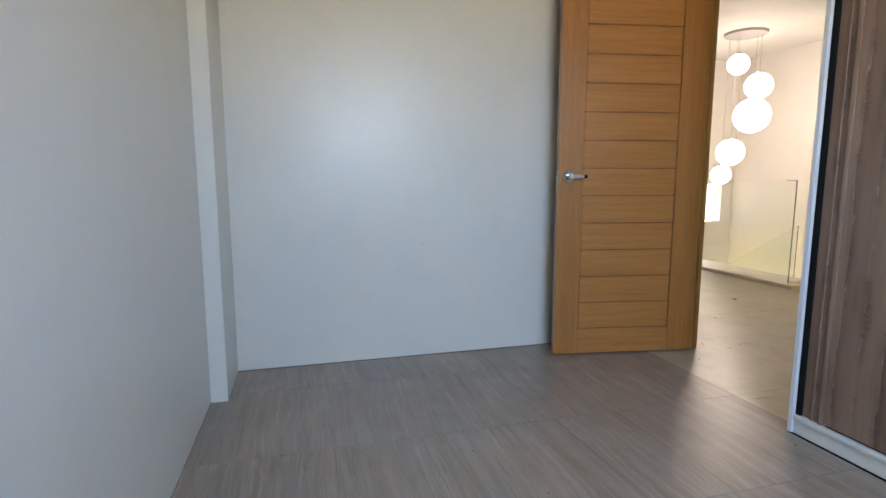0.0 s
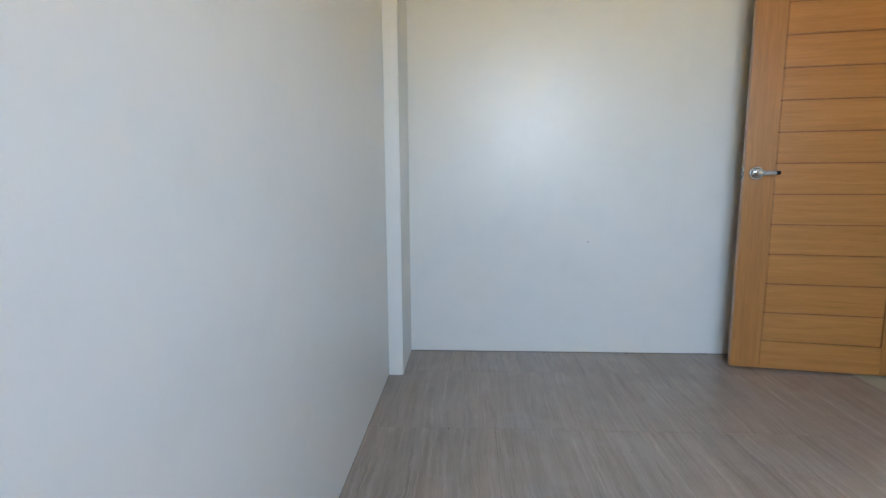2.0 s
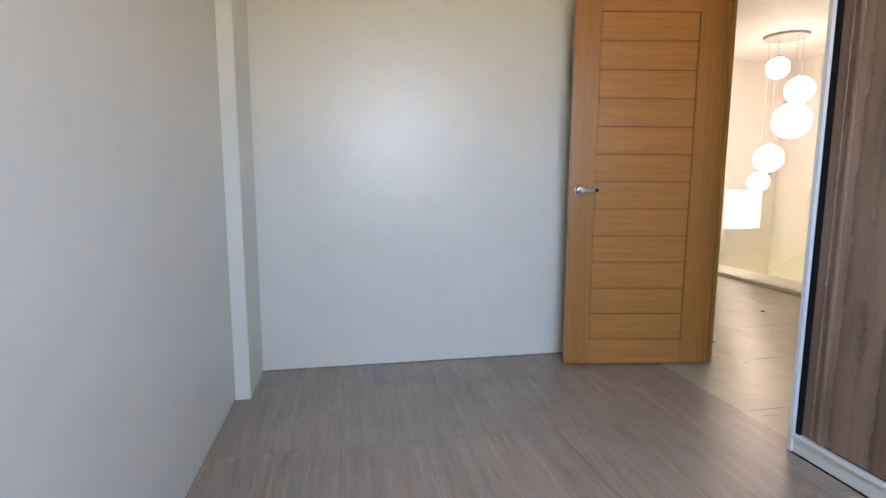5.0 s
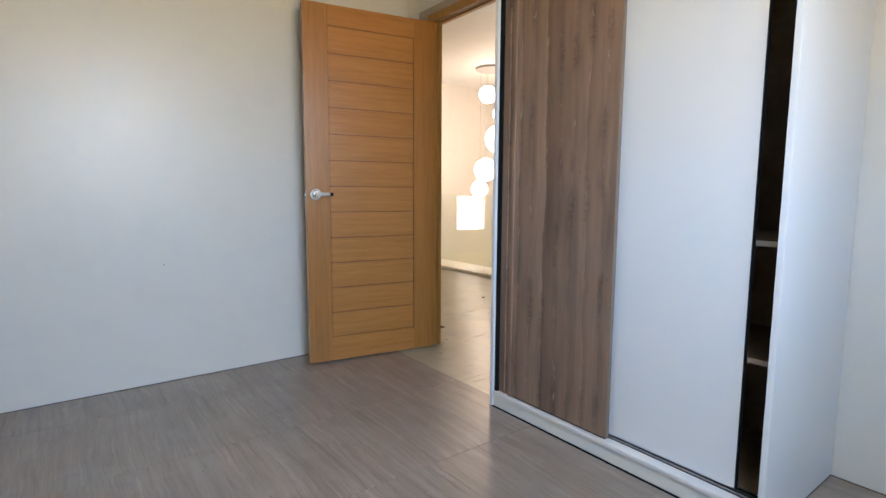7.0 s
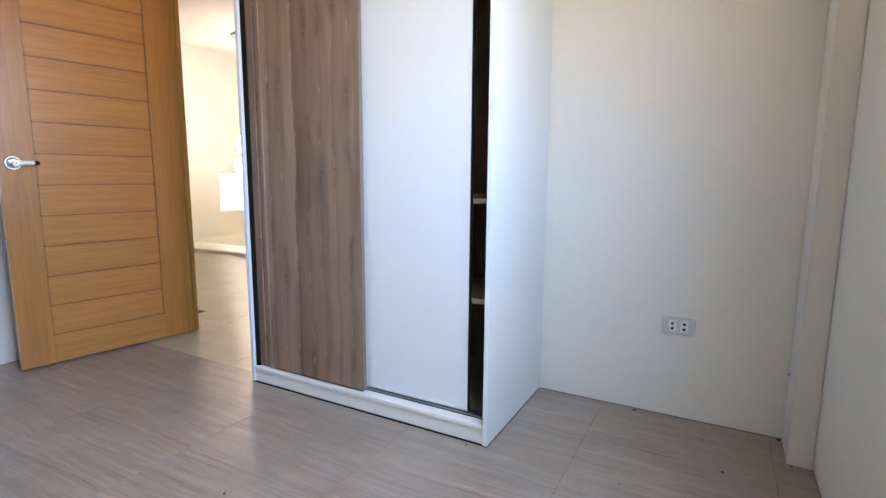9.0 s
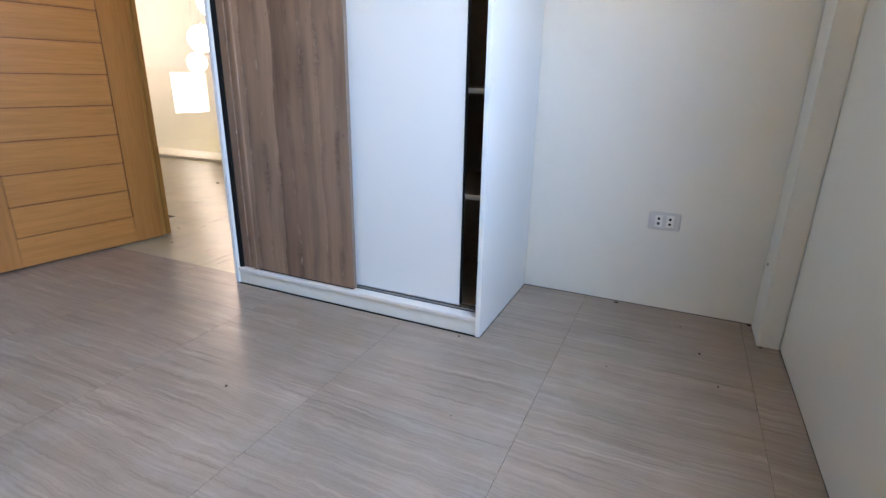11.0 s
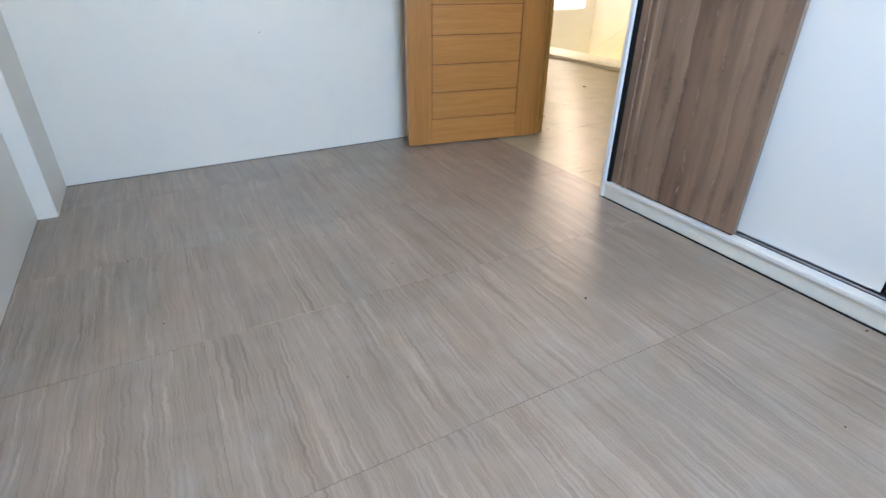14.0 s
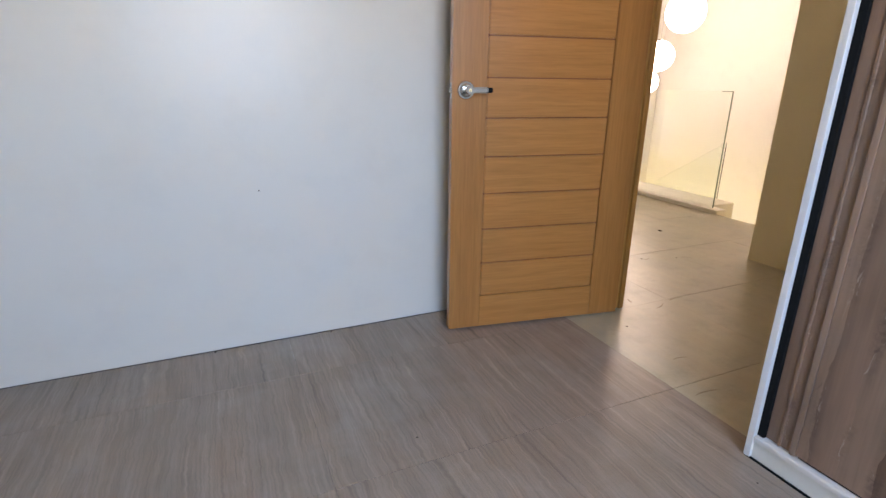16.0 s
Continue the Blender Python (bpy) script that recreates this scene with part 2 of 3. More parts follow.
SHELF_EDGE = plain("greyed_edge_band", (0.50, 0.45, 0.40), 0.45)
CHIP = plain("brown_edge_band", (0.20, 0.145, 0.11), 0.6, vary=0.2, scale=160)
INNER = plain("cabinet_inner_board", (0.40, 0.31, 0.22), 0.6, vary=0.1)
# black for dark trim, and for shade painted into the wardrobe's gaps
BLACKM = plain("black_shade_and_trim", (0.009, 0.009, 0.009), 0.95)
BLACKM.node_tree.nodes["Principled BSDF"].inputs["Specular IOR Level"].default_value = 0.15
NICKEL = plain("satin_nickel", (0.50, 0.48, 0.455), 0.22, 1.0, scale=80)
BRASS = plain("brass", (0.62, 0.45, 0.2), 0.3, 1.0)
ALU = plain("track_aluminium", (0.62, 0.63, 0.64), 0.35, 1.0)
PLASTIC = plain("outlet_plastic", (0.58, 0.57, 0.555), 0.33)
PLASTIC2 = plain("outlet_insert_plastic", (0.78, 0.76, 0.73), 0.3)
HOLE = plain("socket_hole", (0.01, 0.01, 0.01), 0.7)
SPECK = plain("dirt_speck", (0.07, 0.05, 0.035), 0.9, vary=0.3)
SCUFF = plain("dried_dirt", (0.30, 0.25, 0.185), 0.9, vary=0.25, scale=120)
LAMP_METAL = plain("painted_lamp_metal", (0.42, 0.41, 0.40), 0.45)
CEMENT = plain("dusty_cement", (0.42, 0.37, 0.30), 0.9, vary=0.2, scale=60)
PLINTH = plain("cream_plinth_board", (0.70, 0.685, 0.63), 0.45, vary=0.03)
CURB = plain("curb_stone", (0.87, 0.85, 0.78), 0.32, vary=0.03)
# unseen ground, bright yellow-tan so that it reflects warm light through the window
BOUNCE_GROUND = plain("bounce_ground", (0.40, 0.31, 0.08), 0.95, vary=0.3, scale=1.5)


def glass_mat():
    m, n, l, b = mat("railing_glass", 0.02)
    b.inputs["Base Color"].default_value = (0.95, 0.985, 0.955, 1)
    b.inputs["Transmission Weight"].default_value, b.inputs["IOR"].default_value = 1.0, 1.45
    return m


def glow(name, colour, power, base=(0.9, 0.9, 0.88)):
    m, n, l, b = mat(name, 0.3)
    b.inputs["Base Color"].default_value = (*base, 1)
    b.inputs["Emission Color"].default_value, b.inputs["Emission Strength"].default_value = (*colour, 1), power
    return m


GLASS, GLOBE = glass_mat(), glow("lit_globe_glass", (1.0, 0.885, 0.71), GLOBES)
EDGE_GLASS = plain("green_glass_edge", (0.20, 0.28, 0.22), 0.2)
DAYLIGHT = glow("daylight_backdrop", (1.0, 0.97, 0.88), 0.06, (0.40, 0.39, 0.36))


# ---- mesh helpers ----
def box_into(bm, lo, hi, bevel=0.0, segs=1):
    r = bmesh.ops.create_cube(bm, size=1.0)
    for v in r["verts"]:
        for i in range(3):
            v.co[i] = (lo[i] + hi[i]) / 2 + v.co[i] * (hi[i] - lo[i])
    if bevel:
        edges = {e for v in r["verts"] for e in v.link_edges}
        bmesh.ops.bevel(bm, geom=list(edges), offset=bevel, segments=segs, affect="EDGES")


def boxes(*items, bevel=0.0, segs=1):
    bm = bmesh.new()
    for lo, hi in items:
        box_into(bm, lo, hi, bevel, segs)
    return bm


def finish(name, bm, material, smooth=False):
    me = bpy.data.meshes.new(name)
    bm.to_mesh(me)
    bm.free()
    me.materials.append(material)
    if smooth:
        me.shade_smooth()
    return new(name, me)


def part(name, bm, material, parent, label="", smooth=False):
    ob = finish(name, bm, material, smooth)
    ob.parent = parent
    return tagged(ob, label)


def structure(name, bm, material, label, category):
    return tagged(finish(name, bm, material), label, category, kind="structure")


def thing(name, m, label, category, group="", kind=""):
    ob = new(name)
    ob.empty_display_size = 0.1
    ob.matrix_world = m
    return tagged(ob, label, category, group, kind)


def tube_into(bm, a, b, ra, rb=None, segs=24):
    a, b = Vector(a), Vector(b)
    q = (b - a).to_track_quat("Z", "Y").to_matrix().to_4x4()
    bmesh.ops.create_cone(bm, cap_ends=True, segments=segs, radius1=ra, radius2=ra if rb is None else rb,
                          depth=(b - a).length, matrix=Matrix.Translation((a + b) / 2) @ q)


def tube(a, b, ra, rb=None, segs=24):
    bm = bmesh.new()
    tube_into(bm, a, b, ra, rb, segs)
    return bm


# ---- plan: room x -0.36..2.445, y 0.98..4.38 ----
X0, X1, X2, Y0, Y1, H = -0.364, 2.205, 2.448, 0.963, 4.38, 2.7
WX0, WX1, WZ0, WZ1 = WINDOW
structure("wall_west", boxes(((X0 - 0.15, Y0 - 0.15, -0.1), (X0, Y1 + 0.15, H))), WALL, "plain off-white semi-gloss painted room wall", "wall")
structure("wall_north", boxes(((X0, Y1, -0.1), (2.265, Y1 + 0.15, H))), WALL, "plain off-white glossy wall behind the open door", "wall")
structure("column_northwest", boxes(((X0, 4.012, -0.1), (-0.293, Y1, H)), bevel=0.004, segs=2), WALL, "shallow off-white painted corner column against the room wall", "column")
structure("column_southeast", boxes(((2.262, Y0, -0.1), (X2, 1.036, H)), bevel=0.004, segs=2), WALL, "shallow off-white painted corner column beside the outlet wall", "column")
structure("wall_door", boxes(((X1, 4.14, -0.1), (2.265, Y1, H)), ((X1, 3.22, 2.105), (2.265, 4.14, H)), ((X1, 3.15, -0.1), (2.265, 3.22, H)),
                             ((2.265, 3.15, -0.1), (X2 + 0.12, 3.22, H))), WALL, "off-white painted wall pierced by the doorway", "wall")
structure("wall_east", boxes(((X2, Y0 - 0.15, -0.1), (X2 + 0.12, 3.15, H))), WALL, "off-white painted wall with a low power outlet behind the wardrobe", "wall")
structure("wall_south", boxes(((X0, Y0 - 0.15, -0.1), (WX0, Y0, H)), ((WX1, Y0 - 0.15, -0.1), (X2, Y0, H)),
                              ((WX0, Y0 - 0.15, -0.1), (WX1, Y0, WZ0)), ((WX0, Y0 - 0.15, WZ1), (WX1, Y0, H))), WALL, "off-white painted wall with the room window", "wall")
structure("ceiling", boxes(((X0 - 0.15, Y0 - 0.15, H), (X2 + 0.12, Y1 + 0.15, H + 0.15))), CEIL_BOUNCE, "flat unseen room ceiling, toned cream to warm the bounced light", "ceiling")
win = thing("window_1", pose((WX0 + WX1) / 2, Y0 - 0.08, WZ0), "white framed open sliding window in the painted wall", "window", kind="structure")
hw, hh = (WX1 - WX0) / 2, WZ1 - WZ0
part("window_frame", boxes(((-hw, -0.04, 0), (hw, 0.04, 0.04)), ((-hw, -0.04, hh - 0.04), (hw, 0.04, hh)), ((-hw, -0.04, 0.04), (-hw + 0.04, 0.04, hh - 0.04)),
                           ((hw - 0.04, -0.04, 0.04), (hw, 0.04, hh - 0.04)), ((-0.02, -0.03, 0.04), (0.02, 0.03, hh - 0.04))), MELA_EDGE, win)

# hall and stairwell beyond the doorway
HY, HX = 8.0, 6.3
structure("wall_hall_west", boxes(((2.145, Y1 + 0.15, -0.1), (2.265, HY, H))), HALL, "cream painted hall wall", "wall")
structure("wall_hall_north", boxes(((2.145, HY, -2.6), (5.5, HY + 0.15, H)), ((6.1, HY, -2.6), (HX + 0.15, HY + 0.15, H)), ((5.5, HY, -2.6), (6.1, HY + 0.15, 0.38)),
                                   ((5.5, HY, 0.935), (6.1, HY + 0.15, H))), HALL, "cream painted stairwell wall with a small low window", "wall")
structure("wall_hall_east", boxes(((HX, 4.2, -2.6), (HX + 0.15, HY, H))), HALL, "cream painted stairwell wall", "wall")
structure("wall_hall_south", boxes(((3.5, 3.0, -0.1), (3.65, 4.35, H)), ((3.65, 4.2, -2.6), (HX + 0.15, 4.35, H))), HALL_SHADE, "cream painted wall corner in the hall, coloured golden for its warm shade", "wall")
structure("wall_hall_end", boxes(((X2 + 0.12, 3.0, -0.1), (3.5, 3.15, H))), HALL, "cream painted wall closing the hall", "wall")
structure("ceiling_hall", boxes(((X2 + 0.12, 3.0, H), (HX + 0.15, Y1 + 0.15, H + 0.15)), ((2.145, Y1 + 0.15, H), (HX + 0.15, HY + 0.15, H + 0.15))), CEIL, "flat cream-white hall ceiling", "ceiling")
structure("curb_1", boxes(((4.31, 5.24, -0.3), (4.43, HY, 0.03)), ((4.43, 5.40, -0.3), (4.73, HY, 0.03)), bevel=0.004), CURB, "low cream curb under the glass stair railing", "curb")
structure("landing", boxes(((4.31, 4.35, -0.6), (HX, 5.24, -0.34))), CURB, "pale cream stair landing below the hall floor", "landing")
stairs = thing("stairs", pose(4.73, 5.24, 0), "cream stairs leading down from the hall landing", "stairs", kind="structure")
for i in range(7):
    part("step", boxes(((0, 0.27 * i, -0.17 * (i + 4)), (HX - 4.73, 0.27 * (i + 1), -0.17 * (i + 3))), bevel=0.004), CURB, stairs)
structure("floor_lower", boxes(((2.2, 4.2, -2.7), (HX + 0.15, HY + 0.15, -2.6))), CURB, "cream floor at the foot of the stairwell", "floor")
structure("backdrop", boxes(((4.9, 8.6, -0.6), (6.7, 8.62, 1.9))), DAYLIGHT, "bright daylight outside the stair window", "backdrop")
structure("ground", boxes(((-400, -400, -3.2), (400, 400, -3.0))), BOUNCE_GROUND, "unseen ground outside the house, yellowed to bounce warm light indoors", "ground")

for nm, lo, hi in (("joint_north", (-0.293, Y1 - 0.0012, 0), (X1, Y1 - 0.0002, 0.003)), ("joint_west", (X0 + 0.0002, Y0, 0), (X0 + 0.0010, 4.012, 0.0012)),
                   ("joint_east", (X2 - 0.0012, 1.036, 0), (X2 - 0.0002, 3.15, 0.003)), ("joint_south", (X0, Y0 + 0.0002, 0), (2.262, Y0 + 0.0012, 0.003))):
    structure(nm, boxes((lo, hi)), GROUT, "thin dark joint between wall and tiled floor", "joint")

# ---- door frame and open door ----
frame_1 = thing("door_frame", pose(2.19, 4.09, 0), "varnished brown wooden door frame set in the painted wall", "door frame", kind="structure")
part("hinge_jamb", boxes(((0, 0.0, 0), (0.045, 0.05, 2.06)), ((0.045, -0.008, 0), (0.071, 0.05, 2.06)), bevel=0.0015), FRAMEW, frame_1)
part("strike_jamb", boxes(((0, -0.87, 0), (0.045, -0.82, 2.06)), ((0.045, -0.87, 0), (0.071, -0.812, 2.06)), bevel=0.0015), FRAMEW, frame_1)
part("head", boxes(((0, -0.87, 2.06), (0.045, 0.05, 2.11)), ((0.045, -0.87, 2.052), (0.071, 0.05, 2.11)), bevel=0.0015), FRAMEW, frame_1)

part("casing", boxes(((0.007, -0.87, 2.1105), (0.0148, 0.1545, 2.156)), ((0.007, 0.0505, 0), (0.0148, 0.1545, 2.11)), bevel=0.002), CASING, frame_1, "outer casing strip, coloured grey-brown as unlit wood")

door = thing("door_1", pose(1.386, 4.181, 0, 0, 0, -9.45), "open varnished honey-brown wooden door with twelve horizontal slats, folded back towards the wall", "door", kind="structure")
LW, LT, PX0, PX1 = 0.809, 0.04, 0.135, 0.664
part("stile", boxes(((0, 0, 0.008), (PX0, LT, 2.045)), bevel=0.002, segs=2), DOORV, door)
part("stile", boxes(((PX1, 0, 0.008), (LW, LT, 2.045)), bevel=0.002, segs=2), DOORV, door)
part("bottom_rail", boxes(((PX0, 0.0004, 0.0085), (PX1, LT - 0.001, 0.150)), bevel=0.0015), DOORH, door)
part("top_rail", boxes(((PX0, 0.0004, 1.931), (PX1, LT - 0.001, 2.0445)), bevel=0.0015), DOORH, door)
part("core_panel", boxes(((PX0 - 0.001, 0.010, 0.149), (PX1 + 0.001, LT - 0.004, 1.932))), GROOVE, door, "dark red-brown core showing in the grooves")
pitch = (1.931 - 0.150) / 12
for i in range(12):
    z = 0.150 + pitch * i
    part("slat", boxes(((PX0 + 0.0026, 0.003, z + 0.0022), (PX1 - 0.0026, 0.013, z + pitch - 0.0022)), bevel=0.0035, segs=2), DOORH, door)
part("latch_plate", boxes(((-0.0012, 0.008, 0.965), (0.001, 0.031, 1.022)), bevel=0.0005), NICKEL, door, "metal latch plate")
part("latch_bolt", boxes(((-0.009, 0.013, 0.985), (0.0, 0.026, 1.003)), bevel=0.002), NICKEL, door, "metal latch bolt")
rose_bm = tube((0.052, 0.0, 0.995), (0.052, -0.007, 0.995), 0.034, 0.031, 40)
tube_into(rose_bm, (0.052, -0.006, 0.995), (0.052, -0.013, 0.995), 0.026, 0.020, 40)
tube_into(rose_bm, (0.052, -0.012, 0.995), (0.052, -0.045, 0.995), 0.0115, None, 28)
handle = part("lever_handle", rose_bm, NICKEL, door, "satin nickel lever handle")
lever_bm = bmesh.new()
box_into(lever_bm, (0.040, -0.056, 0.985), (0.124, -0.043, 1.006), 0.0045, 3)
tube_into(lever_bm, (0.052, -0.043, 0.995), (0.052, -0.059, 0.995), 0.0145, 0.0135, 32)
part("lever", lever_bm, NICKEL, handle)
part("lever_end", boxes(((0.1245, -0.055, 0.986), (0.142, -0.024, 1.005)), bevel=0.003, segs=2), BLACKM, handle, "dark lever end")
part("lock_cylinder", tube((0.052, -0.0585, 0.995), (0.052, -0.0605, 0.995), 0.006, None, 24), BRASS, handle, "brass lock cylinder")
part("keyhole", boxes(((0.0513, -0.0612, 0.990), (0.0527, -0.0604, 1.000))), HOLE, handle, "dark keyhole slot")
for z in (0.25, 1.03, 1.82):
    hb = tube((LW + 0.004, LT + 0.002, z - 0.045), (LW + 0.004, LT + 0.002, z + 0.045), 0.006, None, 16)
    box_into(hb, (LW - 0.002, 0.008, z - 0.045), (LW + 0.001, LT, z + 0.045))
    part("hinge", hb, NICKEL, door, "metal butt hinge")

# ---- wardrobe ----
ward = thing("wardrobe", pose(1.857, 1.957, 0), "white wardrobe with a brown wood-grain and a white door, slightly open", "wardrobe")
WD, WW, WH, PT = 0.587, 1.188, 2.15, 0.018
part("side_panel", boxes(((0, 0, 0.0045), (WD, PT, WH)), bevel=0.001), MELA, ward)
part("side_panel", boxes(((0, WW - PT, 0.0045), (WD, WW, WH)), bevel=0.001), MELA, ward)
part("back_panel", boxes(((WD - 0.012, PT, 0.06), (WD - 0.004, WW - PT, WH - PT))), INNER, ward, "brownish inner back board")
part("top_panel", boxes(((0.001, PT, WH - PT), (WD - 0.001, WW - PT, WH))), MELA, ward)
part("plinth", boxes(((0.009, PT, 0.0045), (0.027, WW - PT, 0.060)), bevel=0.001), PLINTH, ward)
# contact shade below plinth and sides, made as a thin black slab
part("floor_gap_shade", boxes(((0.004, 0.001, 0.0), (WD - 0.002, WW - 0.001, 0.0045))), BLACKM, ward, "black strip standing in for the shade under the wardrobe")
part("bottom_panel", boxes(((0.001, PT, 0.060), (0.105, WW - PT, 0.077)), bevel=0.0025, segs=2), MELA_EDGE, ward)
part("inner_bottom", boxes(((0.105, PT, 0.060), (WD - 0.012, WW - PT, 0.077))), INNER, ward, "brownish inner bottom board")
part("track", boxes(((0.052, PT, 0.077), (0.056, WW - PT, 0.084)), ((0.072, PT, 0.077), (0.076, WW - PT, 0.084)), ((0.094, PT, 0.077), (0.098, WW - PT, 0.084))), ALU, ward, "aluminium sliding-door track")
part("track_gap", boxes(((0.0475, PT, 0.077), (0.0515, WW - PT, 0.0785)), ((0.0565, PT, 0.077), (0.0715, WW - PT, 0.0785)), ((0.0765, PT, 0.077), (0.0935, WW - PT, 0.0785))), BLACKM, ward, "dark track channel")
for z in (0.487, 0.855):
    part("shelf", boxes(((0.115, PT, z), (WD - 0.012, WW - PT, z + 0.017))), INNER, ward, "brownish inner shelf board")
    part("shelf_edge", boxes(((0.1135, PT, z), (0.115, WW - PT, z + 0.017))), SHELF_EDGE, ward, "pale shelf edge band")
d1 = part("sliding_door", boxes(((0.018, 0.555, 0.0845), (0.036, 1.066, WH - 0.03)), bevel=0.001), LAM, ward, "brown wood-grain laminate sliding door")
part("pull_profile", boxes(((0.024, 1.067, 0.079), (0.040, 1.151, WH - 0.03)), bevel=0.0012), LAM, d1, "wood-grain pull profile")
part("profile_lip", boxes(((0.015, 1.067, 0.079), (0.0235, 1.082, WH - 0.03)), bevel=0.0012), LAM, d1)
part("profile_bead", boxes(((0.019, 1.108, 0.079), (0.0235, 1.116, WH - 0.03)), bevel=0.0012), LAM, d1)
# added black strip that paints the deep shade between profile and side panel
part("gap_shade", boxes(((0.014, 1.1515, 0.078), (0.045, 1.1695, WH - 0.03))), BLACKM, ward, "black strip put in for the shade in the gap")
part("edge_strip", boxes(((0.0175, 0.5525, 0.0845), (0.0365, 0.5547, WH - 0.03))), CHIP, d1, "thin brown edge band")
part("bottom_guide", boxes(((0.022, 0.56, 0.0785), (0.030, 1.06, 0.0847))), BLACKM, d1, "dark bottom guide")
d2 = part("sliding_door", boxes(((0.060, 0.108, 0.088), (0.078, 0.70, WH - 0.03)), bevel=0.001), MELA, ward, "plain white sliding door")
part("edge_seal", boxes(((0.0605, 0.1045, 0.088), (0.0775, 0.1078, WH - 0.03))), BLACKM, d2, "dark edge seal")

# ---- power outlet ----
outlet = thing("power_outlet", pose(X2, 1.407, 0.376), "pale grey double power outlet low on the painted wall", "outlet")
part("cover_plate", boxes(((-0.010, -0.060, -0.0355), (0, 0.060, 0.0355)), bevel=0.004, segs=3), PLASTIC, outlet)
for y in (-0.021, 0.021):
    so = part("socket", boxes(((-0.0125, y - 0.0145, -0.024), (-0.0095, y + 0.0145, 0.024)), bevel=0.001), PLASTIC2, outlet, "white two-pin socket insert")
    hb = bmesh.new()
    for z in (-0.010, 0.010):
        tube_into(hb, (-0.0120, y, z), (-0.0130, y, z), 0.0056, None, 16)
    part("socket_hole", hb, HOLE, so, "dark socket holes")

# ---- glass railings ----
rail = thing("glass_railing", pose(4.375, 5.33, 0.03), "frameless clear glass railing on the cream curb", "railing")
part("glass_panel", boxes(((-0.005, 0.004, 0), (0.005, 2.74, 0.95))), GLASS, rail)
part("panel_edge", boxes(((-0.005, 0, 0), (0.005, 0.004, 0.95))), EDGE_GLASS, rail, "dark green polished glass edge")
part("top_corner", boxes(((-0.0052, 0.004, 0.945), (0.0052, 0.10, 0.9508))), EDGE_GLASS, rail, "dark green polished glass corner")
rail2 = thing("stair_railing", pose(4.78, 5.62, -0.3), "sloping clear glass railing beside the stairs", "railing")
bm = bmesh.new()
vs = [bm.verts.new((x, y, z)) for x in (-0.005, 0.005) for y, z in ((0, -0.8), (0, 0.83), (1.7, -0.24), (1.7, -1.9))]
for f in ((0, 1, 2, 3), (7, 6, 5, 4), (0, 4, 5, 1), (1, 5, 6, 2), (2, 6, 7, 3), (3, 7, 4, 0)):
    bm.faces.new([vs[i] for i in f])
part("glass_panel", bm, GLASS, rail2)

# ---- pendant light ----
lamp = thing("pendant_light", pose(5.14, 6.80, H), "lit pendant of five white globes under a round ceiling plate", "pendant light")
cb = tube((0, 0, -0.028), (0, 0, 0), 0.225, 0.232, 48)
part("canopy", cb, LAMP_METAL, lamp, "round grey-white ceiling plate")
for gx, gy, gz, r in ((5.10, 6.84, 2.35, 0.120), (5.30, 6.72, 2.09, 0.150), (5.13, 6.62, 1.73, 0.195), (5.15, 6.92, 1.325, 0.160), (5.11, 7.00, 1.05, 0.118)):
    x, y, z = gx - 5.14, gy - 6.80, gz - H
    bm = bmesh.new()
    bmesh.ops.create_uvsphere(bm, u_segments=40, v_segments=24, radius=r, matrix=Matrix.Translation((x, y, z)))
    gl = part("globe", bm, GLOBE, lamp, "glowing white glass globe", smooth=True)
    part("cap", tube((x, y, z + r - 0.012), (x, y, z + r + 0.014), 0.035, 0.03, 28), NICKEL, gl, "metal cap")
    part("cord", tube((x, y, z + r + 0.01), (x, y, -0.02), 0.002, None, 8), LAMP_METAL, lamp, "thin grey cord")

# ---- specks of dirt ----
rnd = random.Random(5)


def speck(x, y, z, r, label, up=True):
    bm = bmesh.new()
    bmesh.ops.create_icosphere(bm, subdivisions=2, radius=r)
    for v in bm.verts:
        v.co *= 1 + 0.35 * (noise.noise(v.co * (1.3 / r) + Vector((x * 9, y * 9, z))))
        if up:
            v.co.z = max(-0.3 * r, v.co.z * 0.5)
        else:
            v.co.y *= 0.5
    ob = finish("dirt_speck", bm, SPECK)
    ob.matrix_world = pose(x, y, z + (0.3 * r if up else 0), 0, 0, rnd.uniform(0, 360) if up else 0) @ Matrix.Diagonal((rnd.uniform(1, 1.9), 1, 1, 1))
    return tagged(ob, label, "dirt", "specks of dirt")


for x, y, r in SPECKS:
    speck(x, y, 0, r, "small dark crumb of dirt on the tiled floor")
speck(0.685, Y1 - 0.001, 0.628, 0.0024, "tiny dark mark on the painted wall", False)
speck(2.300, 1.052, 0.30, 0.004, "tiny dark mark on the painted column", False)



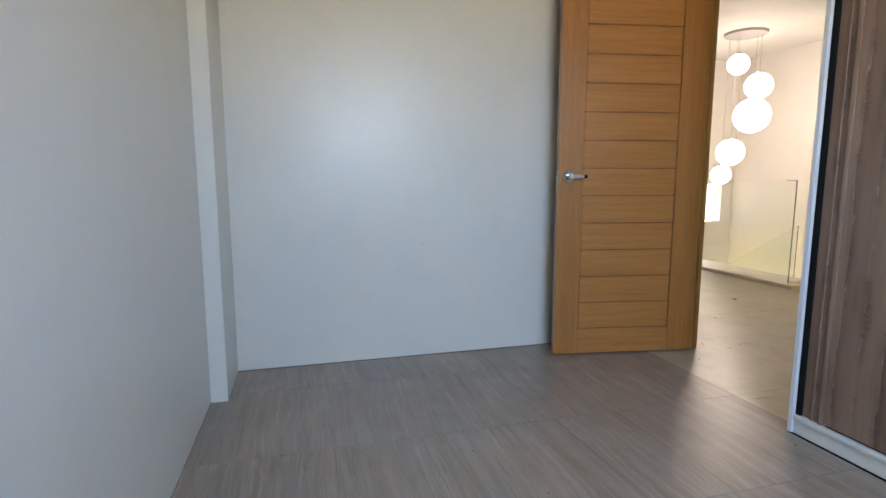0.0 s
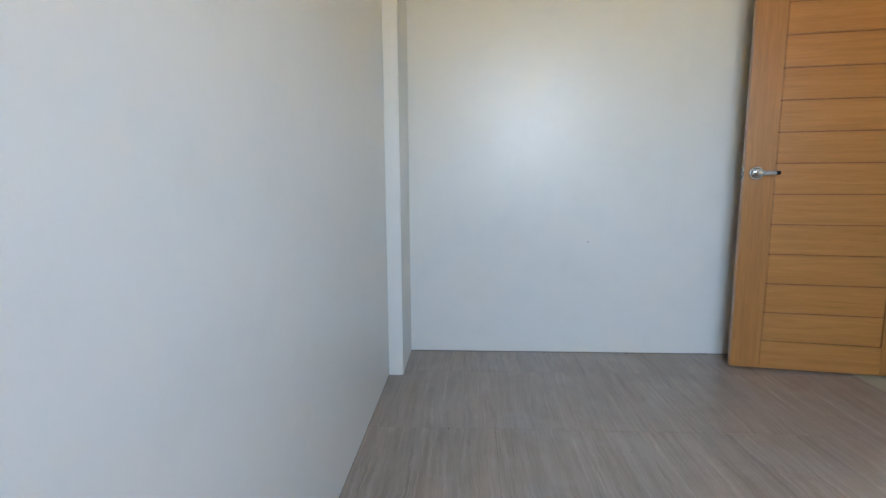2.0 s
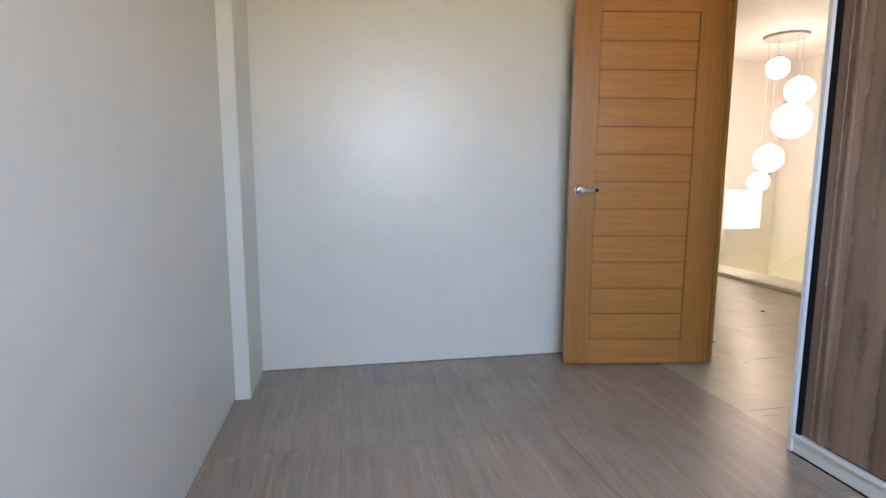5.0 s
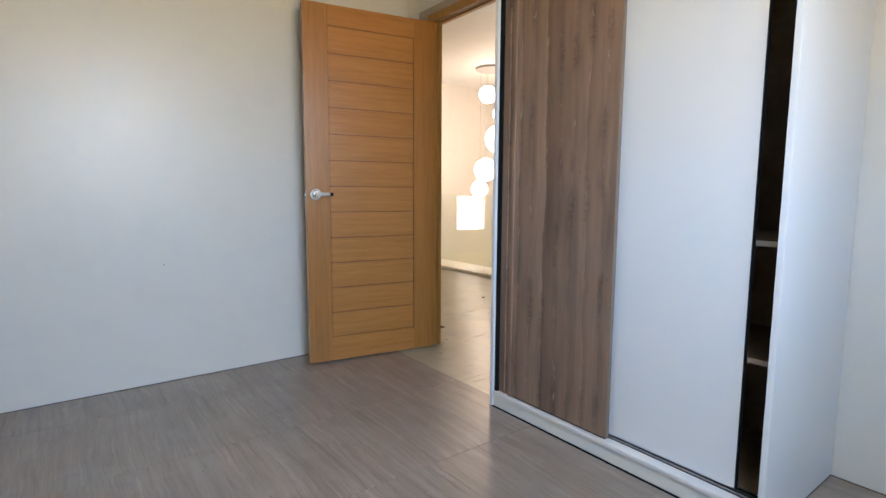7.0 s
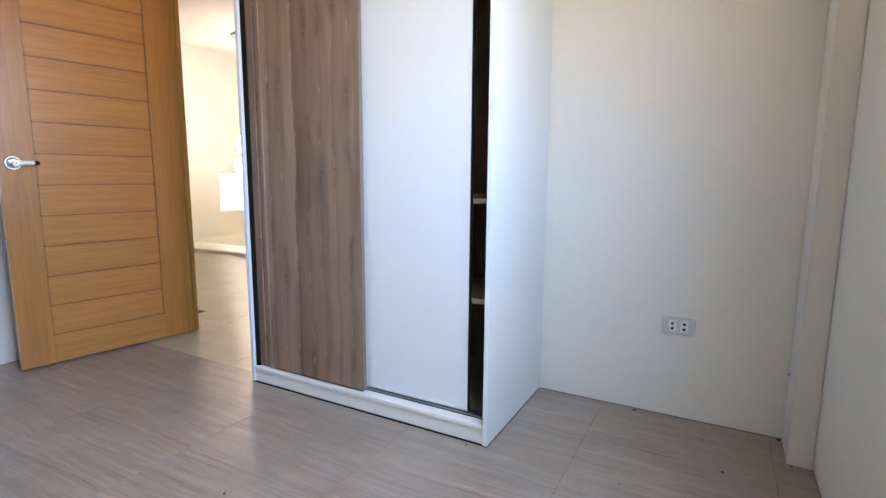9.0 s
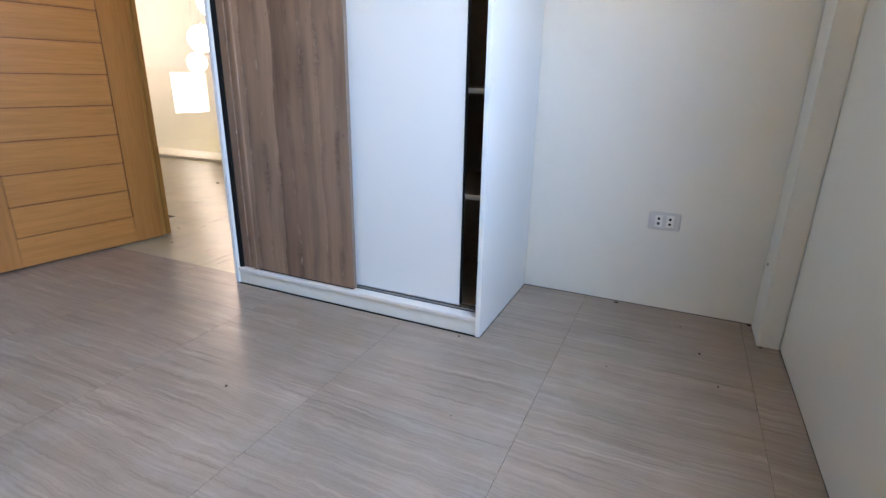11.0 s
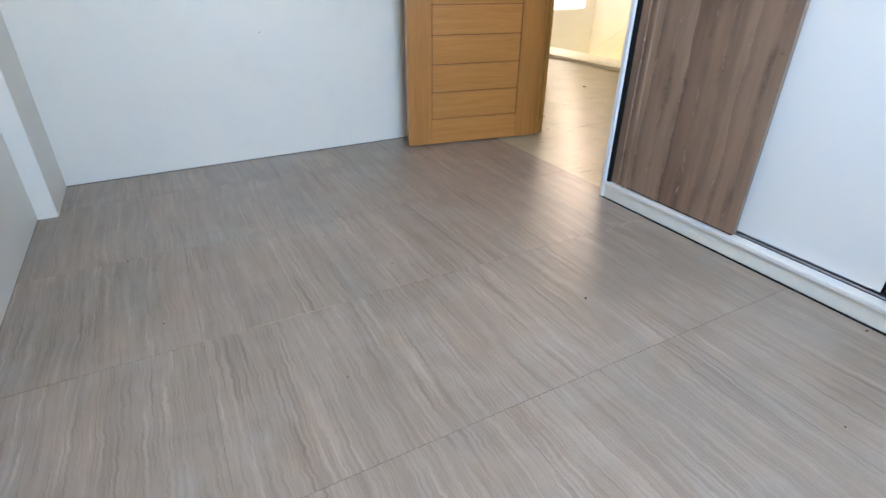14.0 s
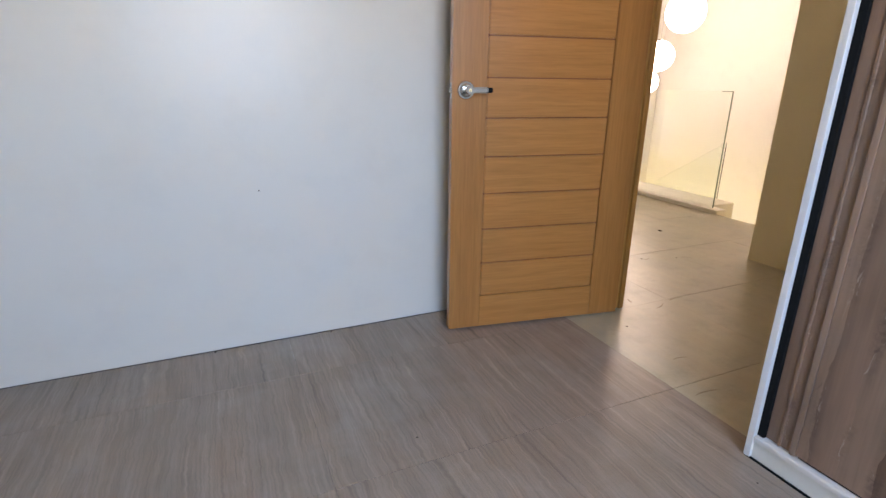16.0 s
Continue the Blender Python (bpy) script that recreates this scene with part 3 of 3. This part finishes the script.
def scuff(x, y, length, width, turn, bow):
    """A thin bowed scuff of dried dirt, thickest in its middle."""
    bm, row = bmesh.new(), []
    for i in range(13):
        u = i / 12 - 0.5
        w = width * (1 - 4 * u * u) * (0.7 + 0.5 * rnd.random()) + 0.0003
        h = 0.0006 * (1 - 4 * u * u)
        cx, cy = u * length, bow * (1 - 4 * u * u)
        row.append([bm.verts.new((cx, cy - w, 0)), bm.verts.new((cx, cy, h + 0.0001)), bm.verts.new((cx, cy + w, 0))])
    for p, q in zip(row, row[1:]):
        for k in (0, 1):
            bm.faces.new((p[k], q[k], q[k + 1], p[k + 1]))
        bm.faces.new((p[0], p[2], q[2], q[0]))
    ob = finish("scuff_mark", bm, SCUFF)
    ob.matrix_world = pose(x, y, 0.0003, 0, 0, turn)
    tagged(ob, "thin bowed scuff of dried dirt on the hall floor", "dirt", "scuffs on the hall floor")


for row in ((3.00, 4.66, 0.20, 0.005, -20, 0.02), (2.91, 4.585, 0.10, 0.006, 10, 0.004), (3.16, 4.52, 0.12, 0.004, -35, 0.01), (2.58, 4.06, 0.16, 0.006, 5, 0.015),
            (2.44, 4.03, 0.14, 0.005, 20, -0.015), (2.13, 3.62, 0.12, 0.004, -5, 0.01), (2.03, 3.41, 0.18, 0.006, -4, 0.012), (2.35, 4.13, 0.08, 0.010, 75, 0.004)):
    scuff(row[0], row[1], row[2] * 0.6, row[3] * 0.55, row[4], row[5] * 0.6)
crumbs = thing("mortar_crumbs", pose(2.262, 1.036, 0), "grey-brown crumbs of mortar gathered at the column foot", "dirt")
bm = bmesh.new()
for i in range(26):
    u, r = rnd.random(), rnd.uniform(0.001, 0.0035)
    x, y = (rnd.uniform(0.0, 0.17), rnd.uniform(0.002, 0.012)) if u < 0.4 else (-rnd.uniform(0.002, 0.014), -rnd.uniform(-0.004, 0.06))
    bmesh.ops.create_icosphere(bm, subdivisions=1, radius=r, matrix=Matrix.Translation((x, y, r * 0.6)) @ Matrix.Diagonal((rnd.uniform(1, 2), 1, 0.7, 1)))
part("crumb_row", bm, CEMENT, crumbs)

# ---- floor tiles ----
floor = structure("floor", boxes(((X0 - 0.15, Y0 - 0.15, -0.12), (4.31, 4.2, -0.0011)), ((2.1, 4.2, -0.12), (4.31, HY, -0.0011))), GROUT, "grey-beige veined tile floor with fine dark joints", "floor")
tile_meshes = {}


def tile(x0, x1, y0, y1, material):
    w, d = x1 - x0 - 0.0007, y1 - y0 - 0.0014
    key = (round(w, 4), round(d, 4), material.name)
    if key not in tile_meshes:
        bm, c, a, e = bmesh.new(), 0.0002, w / 2, d / 2
        low = [bm.verts.new((sx * a, sy * e, -0.007)) for sx, sy in ((-1, -1), (1, -1), (1, 1), (-1, 1))]
        edge = [bm.verts.new((sx * a, sy * e, -c)) for sx, sy in ((-1, -1), (1, -1), (1, 1), (-1, 1))]
        top = [bm.verts.new((sx * (a - c), sy * (e - c), 0)) for sx, sy in ((-1, -1), (1, -1), (1, 1), (-1, 1))]
        bm.faces.new(top)
        for i in range(4):
            j = (i + 1) % 4
            bm.faces.new((low[i], low[j], edge[j], edge[i]))
            bm.faces.new((edge[i], edge[j], top[j], top[i]))
        me = bpy.data.meshes.new("floor_tile")
        bm.to_mesh(me)
        bm.free()
        me.materials.append(material)
        tile_meshes[key] = me
    ob = new("floor_tile", tile_meshes[key])
    ob.parent = floor
    ob.location = ((x0 + x1) / 2, (y0 + y1) / 2, rnd.uniform(-0.0004, 0.0001))
    ob.rotation_euler = (rnd.uniform(-0.0004, 0.0004), rnd.uniform(-0.0004, 0.0004), 0)


def spans(lo, hi, start):
    k = math.floor((lo - start) / 0.6)
    while start + 0.6 * k < hi - 1e-6:
        yield max(lo, start + 0.6 * k), min(hi, start + 0.6 * (k + 1))
        k += 1


for xa, xb in spans(X0, 4.31, 0.14):
    for ya, yb in spans(Y0, HY, 1.675):
        if xa < 1.93:
            if ya < Y1:
                tile(xa, xb, ya, min(yb, Y1), TILE)
        elif xa < 1.95:
            tile(xa, xb, ya, min(yb, 4.39) if ya < 4.39 else yb, TILE if yb < 3.2 else TILE_HALL)
        elif yb > 3.0:
            tile(xa, xb, max(ya, 3.0), yb, TILE_HALL)
